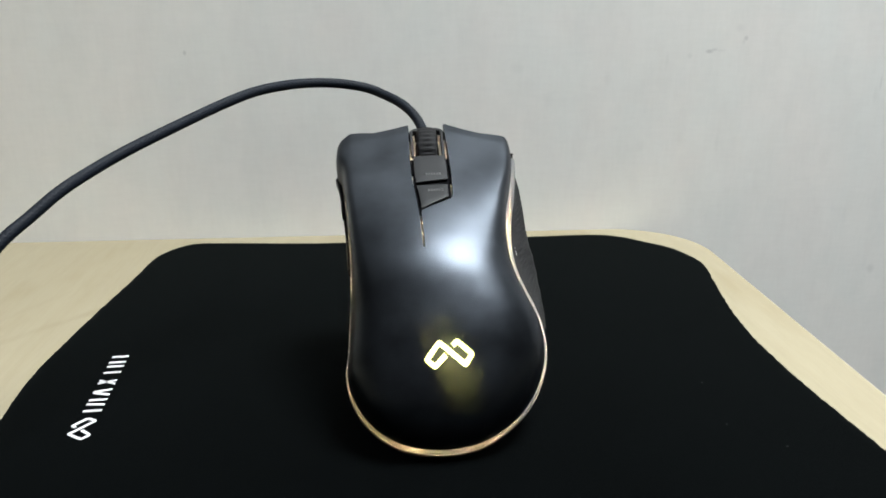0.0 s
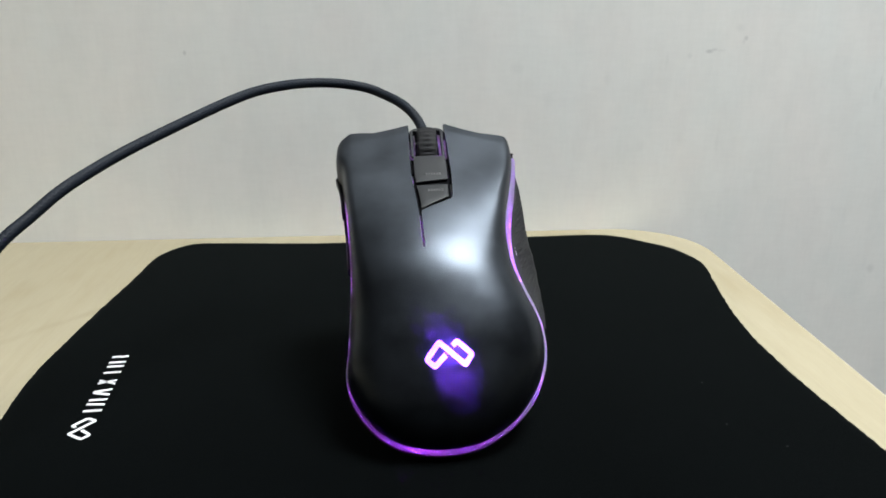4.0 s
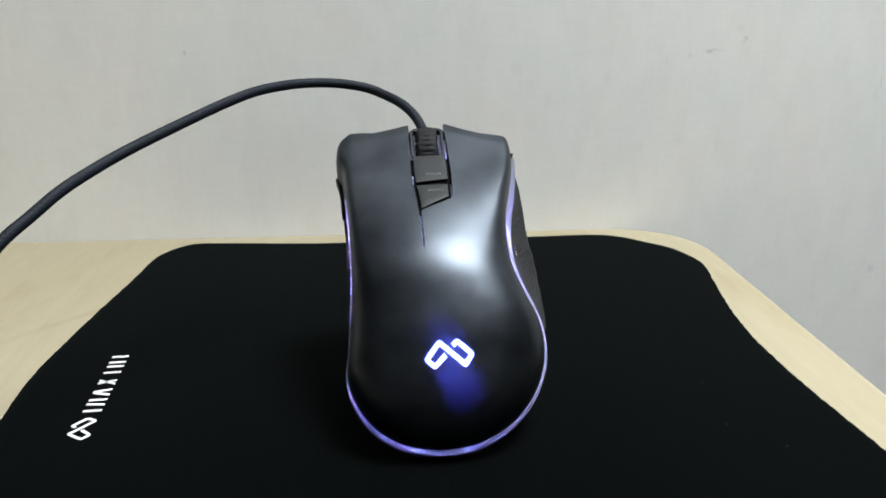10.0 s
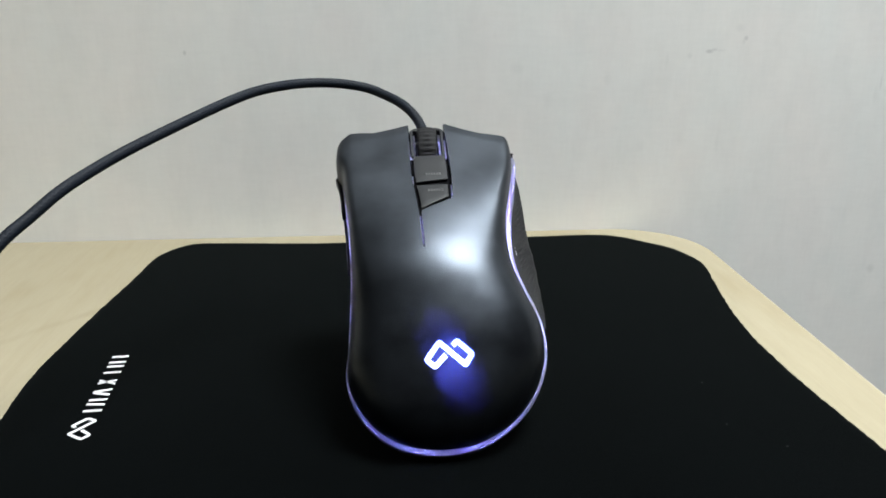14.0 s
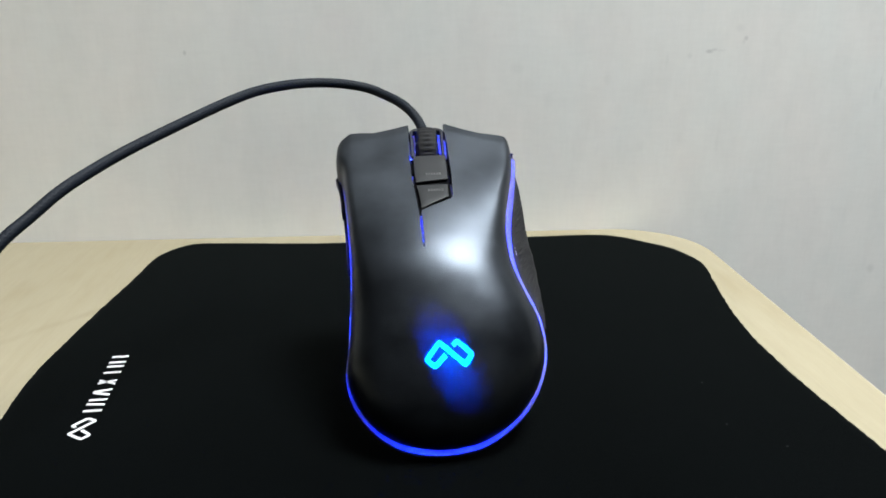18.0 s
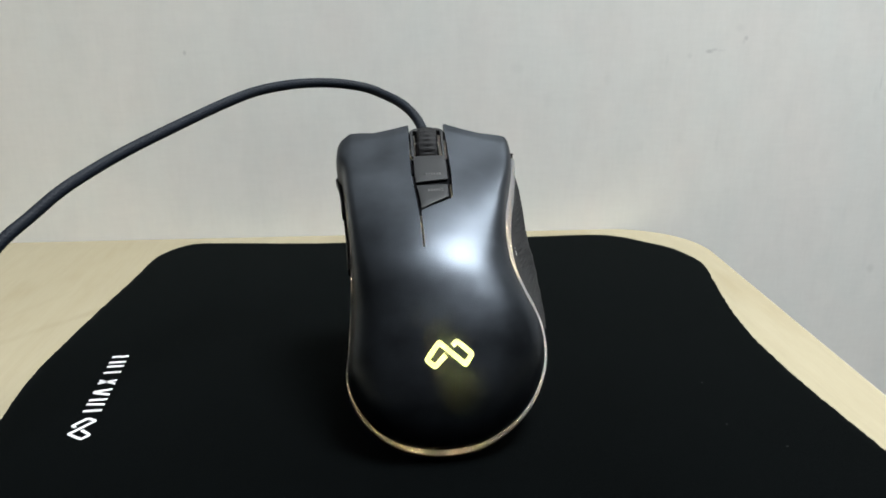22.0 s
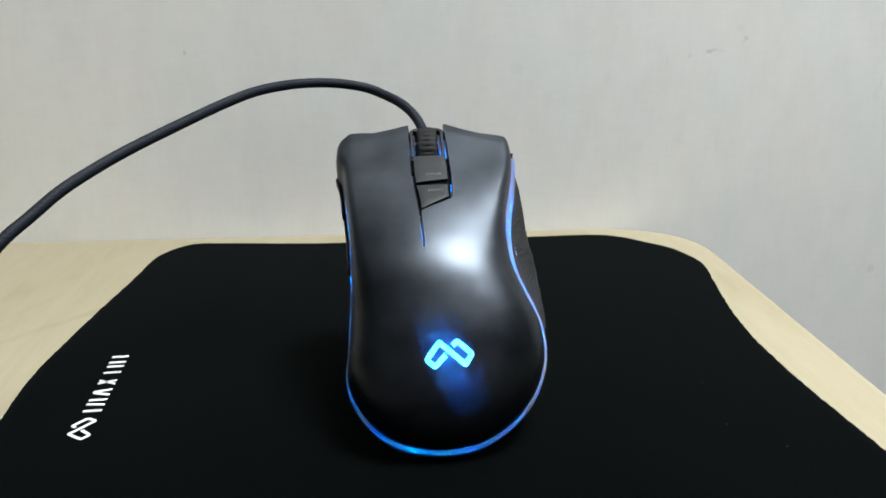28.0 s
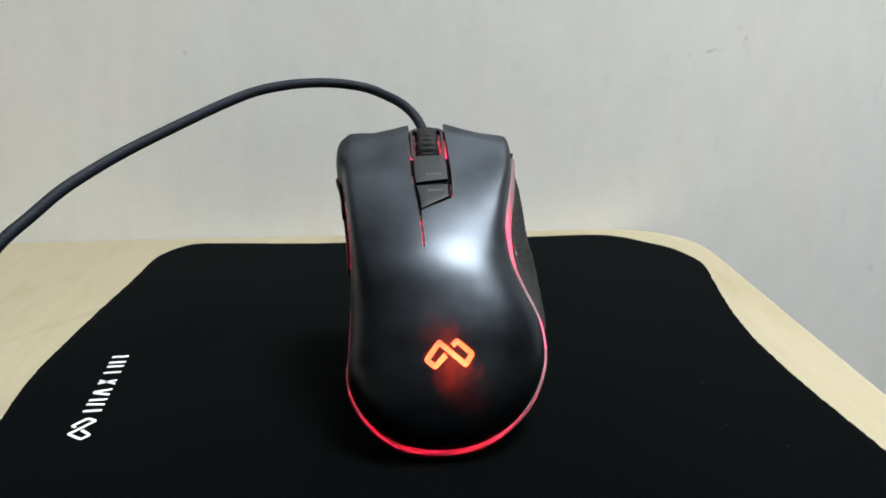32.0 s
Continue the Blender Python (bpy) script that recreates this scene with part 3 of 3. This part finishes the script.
def build_body():
    levels = [(0.0, lambda z: z - 1.0, 0.85), (0.35, lambda z: z * 0.78, 0.4), (0.75, lambda z: z * 0.52, 0.3), (1.0, lambda z: z * 0.3, 0.1),
              (0.95, lambda z: 1.2, -0.3), (0.85, lambda z: 0.0, -1.0)]
    bm = bmesh.new()
    rows = []
    for o, zf, e in levels:
        r = side_ring(o, zf, e)
        a, b = r[-1], r[0]
        # the front closes with a shallow bow
        for k in range(1, 10):
            u = k / 10
            r.append((a[0] + (b[0] - a[0]) * u, a[1] + (b[1] - a[1]) * u + 6.5 * math.sin(math.pi * u), a[2]))
        r.append(r[0])
        rows.append([mm(p) for p in r])
    vs = grid(bm, rows)
    bmesh.ops.remove_doubles(bm, verts=bm.verts, dist=1e-6)
    part("lower_body", bm, M_DARK, mouse, "dark matte lower body", angle=50)
    bm = bmesh.new()
    slab(bm, [(p[0], p[1]) for p in rows[-1][:-1]], 0.0, 0.0012)
    part("base_plate", bm, M_WHITE_IN, mouse, "base plate")
    # the closed front wall under the buttons
    bm = bmesh.new()
    a, b = rows[0][len(SEAM) - 1], rows[0][0]
    grid(bm, [[(a[0] + (b[0] - a[0]) * k / 20, a[1] + (b[1] - a[1]) * k / 20 + 0.0065 * math.sin(math.pi * k / 20) - 0.0005, z) for k in range(21)] for z in (0.0150, 0.0180, 0.0195)])
    bmesh.ops.solidify(bm, geom=bm.faces[:], thickness=0.001)
    part("front_wall", bm, M_DARK, mouse)
    # ribbed rubber grip on the right side
    bm = bmesh.new()
    src = [q for q in SEAM if q[0] > 0 and 43 < q[1] < 109]
    rows = []
    for i in range(len(src) - 1):
        for k in range(2):
            u = k / 2
            x, y, z, nx, ny = [src[i][c] * (1 - u) + src[i + 1][c] * u for c in range(5)]
            row = []
            for j in range(19):
                v = j / 18
                o = float(np.interp(v, [0, 0.35, 0.7, 1], [0.0, 0.35, 0.75, 1.0]))
                zz = float(np.interp(v, [0, 0.35, 0.7, 1], [z - 1.3, z * 0.78, z * 0.52, z * 0.3]))
                fade = min(1.0, 4 * v, 4 * (1 - v), (y - 43) / 6, (109 - y) / 6)
                rib = abs(((y * 0.9 + zz * 1.6) / 2.6) % 1.0 - 0.5) * 2
                d = 0.40 + (0.8 * step(0.3, 0.7, rib)) * max(0.0, fade)
                row.append(mm((x + nx * (o * bulge(x, y) + d), y + ny * (o * bulge(x, y) + d), zz)))
            rows.append(row)
    grid(bm, rows)
    bmesh.ops.solidify(bm, geom=bm.faces[:], thickness=-0.0004)
    grip = part("side_grip", bm, M_RUBBER, mouse, "ribbed black rubber side grip")
    # a glint at the upper edge of the grip, made as white slivers
    for (xa, ya, za), (xb, yb, zb), w in (((30.55, 71.9, 13.25), (30.80, 70.3, 12.95), 0.11), ((30.45, 73.4, 13.45), (30.48, 72.9, 13.4), 0.07)):
        bm = bmesh.new()
        vs = [bm.verts.new(mm(p)) for p in ((xa - w, ya, za + 0.12 + w), (xa + w, ya, za + 0.12), (xb + w, yb, zb + 0.12), (xb - w, yb, zb + 0.12 + w))]
        bm.faces.new(vs)
        bmesh.ops.solidify(bm, geom=bm.faces[:], thickness=0.0002)
        part("painted_glint", bm, M_PRINT, grip, "tiny white sliver standing in for a glint")
    # two thumb buttons on the left side
    for y0, y1, out in ((90.2, 108.6, 1.7), (66.5, 89.2, 1.3)):
        bm = bmesh.new()
        src = [q for q in SEAM if q[0] < 0 and y0 <= q[1] <= y1]
        rows = []
        for x, y, z, nx, ny in src:
            e = min(1.0, (y - y0) / 1.2 + 0.35, (y1 - y) / 1.2 + 0.35)
            rows.append([mm((x + nx * d, y + ny * d, z + h)) for d, h in ((-0.6, -1.6), (out * e * 0.8, -1.8), (out * e, -2.6), (out * e, -6.0), (out * e * 0.7, -7.0), (-0.6, -7.4))])
        vs = grid(bm, rows)
        bm.faces.new(vs[0]), bm.faces.new(vs[-1][::-1])
        part("thumb_button", bm, M_PLATE, mouse, "slim dark thumb button", angle=50)


build_body()


# ---- the channel in the middle: floor, light guides, plates and wheel ----
def patch(name, x0, x1, y0, y1, depth, mat, label="", thick=0.0, nx=6, ny=8, rear=None, edge=0.0, gap=None):
    """A piece that follows the shell, depth millimetres under it. rear: its rear edge over x."""
    bm = bmesh.new()
    rows = []
    for j in range(ny + 1):
        row = []
        for i in range(nx + 1):
            x = x0 + (x1 - x0) * i / nx
            a = rear(x) if rear else y0
            y = a + (y1 - a) * j / ny
            if gap:
                left = float(np.interp(y, *CH_L)) + gap
                x = left + (x1 - left) * i / nx
            d = depth + (edge if i in (0, nx) or j in (0, ny) else 0.0)
            row.append(mm((x, y, surface(x, y) - d)))
        rows.append(row)
    grid(bm, rows)
    bmesh.ops.recalc_face_normals(bm, faces=bm.faces)
    if sum(f.normal.z for f in bm.faces) < 0:
        bmesh.ops.reverse_faces(bm, faces=bm.faces)
    if thick:
        bmesh.ops.solidify(bm, geom=bm.faces[:], thickness=thick * MM)
    return part(name, bm, mat, mouse, label)


GUIDES = [(-5.6, -4.2, 103.6, 117.0), (4.4, 5.7, 102.6, 117.0), (-6.6, -5.6, 90.3, 94.6), (7.2, 8.0, 80.6, 89.6), (-4.2, -2.9, 59.4, 74), (-6.6, -5.6, 103.6, 114.0), (6.6, 7.2, 103.6, 114.0)]


def build_channel():
    xs = [-8.2, -7.4, -6.6, -5.6, -4.2, -2.9, -1.5, 0, 1.5, 3, 4.4, 5.7, 6.6, 7.2, 8.0, 8.8]
    ys = [57.5, 59.4, 62, 65, 68.5, 71, 74, 77.5, 80.6, 83.5, 86.5, 89.6, 90.3, 92.5, 94.6, 98, 102.6, 103.6, 107, 110.5, 114.0, 117, 119.5]

    def inside(g, i, j):
        return g[0] - 0.01 <= xs[i] and xs[i + 1] <= g[1] + 0.01 and g[2] - 0.01 <= ys[j] and ys[j + 1] <= g[3] + 0.01

    def hollow(i, j):
        wheel = -4.2 <= xs[i] and xs[i + 1] <= 4.4 and ys[j] >= 102.6
        return wheel or any(inside(g, i, j) for g in GUIDES)

    def at(x, y):
        d = 1.7 + 0.5 * step(60, 80, y)
        return mm((x, y, surface(x, y) - d))

    bm = bmesh.new()
    grid(bm, [[at(x, y) for x in xs] for y in ys], lambda j, i: hollow(i, j))
    part("channel_floor", bm, M_CHANNEL, mouse, "black channel floor")
    for g in GUIDES:
        bm = bmesh.new()
        n = 10
        grid(bm, [[at(g[0] + (g[1] - g[0]) * i / 2, g[2] + (g[3] - g[2]) * j / n) for i in range(3)] for j in range(n + 1)])
        part("light_guide", bm, M_GUIDE_DIM, mouse, "narrow glowing light guide")
    # plate behind the wheel and the button behind it
    plate = patch("selector_plate", -5.0, 6.5, 91.1, 104.4, 0.55, M_PLATE, "satin grey selector plate", 1.2, 8, 8, lambda x: 90.2 + 0.13 * (x + 5), 0.25, 1.3)
    button = patch("selector_button", -3.4, 6.2, 78.5, 88.6, 0.45, M_PLATE, "satin grey selector button", 1.2, 8, 8, lambda x: 76.8 + 0.58 * (x + 3.4), 0.25, 1.3)
    for host, x0, y0, n in ((plate, -1.2, 93.6, 6), (button, -0.8, 84.9, 6)):
        bm = bmesh.new()
        for k in range(n):
            x = x0 + k * 0.95
            v = [bm.verts.new(mm((px, py, surface(px, py) - (0.42 if host is button else 0.52)))) for px, py in
                 ((x, y0), (x + 0.6, y0), (x + 0.6, y0 + 1.1), (x, y0 + 1.1))]
            bm.faces.new(v)
        bmesh.ops.solidify(bm, geom=bm.faces[:], thickness=0.0001)
        part("printed_bars", bm, M_PRINT_FAINT, host, "small faint grey print")
    # side cheeks and the bridge in front of the wheel
    patch("wheel_cheek", -6.0, -4.9, 104.2, 118.7, 0.5, M_PLATE, "", 2.0, 4, 10, None, 0.25)
    patch("wheel_cheek", 5.3, 6.5, 104.2, 118.7, 0.5, M_PLATE, "", 2.0, 4, 10, None, 0.25)
    bm = bmesh.new()
    rows = []
    for j in range(7):
        u = j / 6
        row = []
        for i in range(17):
            v = abs(i / 8 - 1)
            x = -6.0 + 12.4 * i / 16
            y = 118.2 + 3.6 * u * (1 - 0.55 * v ** 5)      # rounded outer corners
            row.append(mm((x, y, surface(x, min(y, 121.5)) - 0.45 - 1.6 * u ** 3 - 0.5 * v ** 6)))
        rows.append(row)
    grid(bm, rows)
    bmesh.ops.recalc_face_normals(bm, faces=bm.faces)
    if sum(f.normal.z for f in bm.faces) < 0:
        bmesh.ops.reverse_faces(bm, faces=bm.faces)
    bmesh.ops.solidify(bm, geom=bm.faces[:], thickness=5.0 * MM)
    part("wheel_bridge", bm, M_PLATE, mouse)


build_channel()


def build_wheel():
    wheel = new("scroll_wheel")
    wheel.parent = mouse
    wheel.location = mm((0.3, 112.0, 20.3))
    wheel["label"] = "ribbed black rubber scroll wheel"
    bm = bmesh.new()
    n, prof = 96, [(-3.7, 8.5), (-3.7, 9.9), (-3.1, 10.7), (-2.0, 11.1), (0, 11.2), (2.0, 11.1), (3.1, 10.7), (3.7, 9.9), (3.7, 8.5)]
    rows = []
    for k in range(n + 1):
        a = k / n * math.tau
        rib = 0.0 if k % 3 < 2 else 0.4
        rows.append([mm((x, (r - rib * (abs(x) < 2.5)) * math.cos(a), (r - rib * (abs(x) < 2.5)) * math.sin(a))) for x, r in prof])
    grid(bm, rows)
    bmesh.ops.remove_doubles(bm, verts=bm.verts, dist=1e-6)
    part("tyre", bm, M_TYRE, wheel, "ribbed rubber tyre", angle=30)
    bm = bmesh.new()
    bmesh.ops.create_cone(bm, cap_ends=True, segments=40, radius1=8.6 * MM, radius2=8.6 * MM, depth=6.8 * MM, matrix=Matrix.Rotation(radians(90), 4, "Y"))
    part("hub", bm, M_DARK, wheel)


build_wheel()

# ---- the colour rod, added in place of LEDs: seven lamp rings in turn slide past the openings of a dark sleeve inside the mouse ----
ROD_STEP, ROD_R = 1.0, 1.5


def tube(bm, y0, y1, r, n=16):
    a = [bm.verts.new(mm((r * math.cos(k * math.tau / n), y0, r * math.sin(k * math.tau / n)))) for k in range(n)]
    b = [bm.verts.new(mm((r * math.cos(k * math.tau / n), y1, r * math.sin(k * math.tau / n)))) for k in range(n)]
    for k in range(n):
        bm.faces.new((a[k], a[(k + 1) % n], b[(k + 1) % n], b[k]))


def collar(bm, y0, y1, r0, r1, n=16):
    rows = [[mm((r * math.cos(k * math.tau / n), y, r * math.sin(k * math.tau / n))) for k in range(n + 1)] for r, y in ((r0, y0), (r1, y0), (r1, y1), (r0, y1))]
    grid(bm, rows)


def build_rod(at, n_open, lamps=M_LED, ring=0.375):
    """A rod along the y of the pose at, with n_open openings seven millimetres apart."""
    opens = [7.0 * (k - (n_open - 1) / 2) for k in range(n_open)]
    rod = new("colour_rod")
    rod.parent = mouse
    rod["label"] = "added rod of coloured lamp rings standing in for LEDs"
    bm = bmesh.new()
    tube(bm, opens[0] - 0.5, opens[-1] + 11.5, ROD_R - 0.15)
    last = 7 * (n_open - 1) + 11
    for n in range(-1, last + 1):      # dark collars between the rings
        collar(bm, opens[0] + ROD_STEP * n + ring + 0.01, opens[0] + ROD_STEP * (n + 1) - ring - 0.01, ROD_R - 0.15, ROD_R + 0.027)
    part("core", bm, M_DARK, rod)
    for c in range(7):
        bm = bmesh.new()
        for n in range(c, last + 1, 7):
            y = opens[0] + ROD_STEP * n
            tube(bm, y - ring, y + ring, ROD_R)
        part("lamp_rings", bm, lamps[c], rod, LED_COLOURS[c][0].replace("_", " ") + " lamp rings")
    edges = [opens[0] - 11.8]
    for y in opens:
        edges += [y - 0.17, y + 0.17]
    edges.append(opens[-1] + 12.5)
    for a, b in zip(edges[::2], edges[1::2]):
        bm = bmesh.new()
        tube(bm, a, b, ROD_R + 0.03)
        if a == edges[0] or b == edges[-1]:
            bm.faces.new([v for v in bm.verts if abs(v.co.y - (a if a == edges[0] else b) * MM) < 1e-6])
        part("sleeve", bm, M_DARK, mouse, "added dark slotted sleeve that blocks the lamp rings").matrix_basis = at
    return rod, at


colour_rods = [build_rod(pose(-0.007, 0.0570, 0.0105), 10), build_rod(pose(0.0125, 0.0620, 0.0105), 11),
               build_rod(pose(0.002, 0.0150, 0.0055, 0, 0, 90), 4), build_rod(pose(0.004, 0.0195, 0.0060, 0, 0, -90), 4), build_rod(pose(0.0, 0.0970, 0.0170, 0, 0, 90), 4),
               build_rod(pose(0.002, 0.0215, 0.0205, 0, 0, 90), 2, M_BADGE_LED, 0.39), build_rod(pose(0.0025, 0.0253, 0.0225, 0, 0, 90), 3, M_BADGE_LED, 0.39),
               build_rod(pose(0.002, 0.0292, 0.0240, 0, 0, 90), 2, M_BADGE_LED, 0.39)]

# ---- the prop under the mouse ----
bm = bmesh.new()
prism = [(0.2640, PAD_TOP), (0.2640, 0.0285), (0.2960, 0.0553), (0.2960, PAD_TOP)]
va = [bm.verts.new((-0.019, y, z)) for y, z in prism]
vb = [bm.verts.new((0.015, y, z)) for y, z in prism]
bm.faces.new(va[::-1]), bm.faces.new(vb)
for k in range(4):
    bm.faces.new((va[k], va[(k + 1) % 4], vb[(k + 1) % 4], vb[k]))
tagged(part("mouse_prop", bm, M_FOAM), "small black foam wedge under the mouse", "wedge")


# ---- lint on the pad ----
bm = bmesh.new()
rng = random.Random(11)
for x, y in [(0.1020, 0.2838), (0.1166, 0.2375), (0.1315, 0.2299), (0.1381, 0.2252), (0.1330, 0.2860), (0.0662, 0.2647), (0.1010, 0.2520), (0.1180, 0.3050)]:
    w, a = rng.uniform(0.00005, 0.00009), rng.uniform(0, 3.1)
    bmesh.ops.create_icosphere(bm, subdivisions=1, radius=w, matrix=pose(x, y, PAD_TOP + w * 0.4, 0, 0, math.degrees(a)) @ Matrix.Diagonal((rng.uniform(1.2, 2.2), 1, 0.7, 1)))
tagged(part("lint", bm, M_PRINT), "tiny pale specks of lint on the pad", "lint", kind="stuff")

# ---- the cable ----
CABLE = [(-0.0060, 0.3040, 0.0840), (-0.0068, 0.3120, 0.0950), (-0.0085, 0.3170, 0.0993), (-0.0109, 0.3215, 0.1027), (-0.0142, 0.3260, 0.1055), (-0.0183, 0.3305, 0.1078), (-0.0234, 0.3342, 0.1098),
         (-0.0315, 0.3377, 0.1126), (-0.0429, 0.3352, 0.1147), (-0.0538, 0.3302, 0.1154), (-0.0637, 0.3217, 0.1152), (-0.0730, 0.3129, 0.1138),
         (-0.0817, 0.3038, 0.1108), (-0.0899, 0.2942, 0.1073), (-0.0975, 0.2847, 0.1038), (-0.1046, 0.2752, 0.1005), (-0.1111, 0.2657, 0.0971), (-0.1165, 0.2556, 0.0937), (-0.1210, 0.2456, 0.0903),
         (-0.1266, 0.2354, 0.0844), (-0.1314, 0.2265, 0.0794), (-0.1400, 0.2100, 0.0660), (-0.1600, 0.1850, 0.0380), (-0.1950, 0.1700, 0.0120),
         (-0.2400, 0.1800, 0.0020), (-0.3200, 0.2300, 0.0020), (-0.4500, 0.2900, 0.0020), (-0.6000, 0.3300, 0.0020)]
CABLE_R = 0.00192


def build_cable():
    cable = tagged(new("mouse_cable"), "black braided mouse cable arching to the desk", "cable")
    path = [Vector(p) for p in spline(CABLE, 30)]
    for _ in range(115):      # even out the bends
        path = path[:4] + [(path[i - 1] + path[i] * 2 + path[i + 1]) / 4 for i in range(4, len(path) - 1)] + path[-1:]
    dense = [path[0]]
    for a, b in zip(path, path[1:]):
        n = max(1, int((b - a).length / (0.00020 if a.x > -0.16 else 0.002)))
        dense += [a.lerp(b, (k + 1) / n) for k in range(n)]
    bm = bmesh.new()
    up, rows, run = Vector((0, 0, 1)), [], 0.0
    around = 44
    for i, p in enumerate(dense):
        d = (dense[min(i + 1, len(dense) - 1)] - dense[max(i - 1, 0)]).normalized()
        if i:
            run += (p - dense[i - 1]).length
        side = d.cross(up).normalized()
        up = side.cross(d).normalized()
        row = []
        for k in range(around + 1):
            a = k / around * math.tau
            weave = max(math.cos(6 * a + run * 3500), math.cos(6 * a - run * 3500)) - 0.6
            r = CABLE_R * (1 + 0.05 * weave)
            row.append(p + side * r * math.cos(a) + up * r * math.sin(a))
        rows.append(row)
    grid(bm, rows)
    part("sleeve", bm, M_CABLE, cable, angle=80)
    return cable


build_cable()


def motions():
    """The colour rods slide one ring in three seconds."""
    for rod, at in colour_rods:
        rows = []
        for k in range(65):
            t = 0.5 * k
            rows.append((t, at @ pose(0, -ROD_STEP * MM * (t + 0.1) / 3.0, 0)))
        walk(rod, rows)


motions()
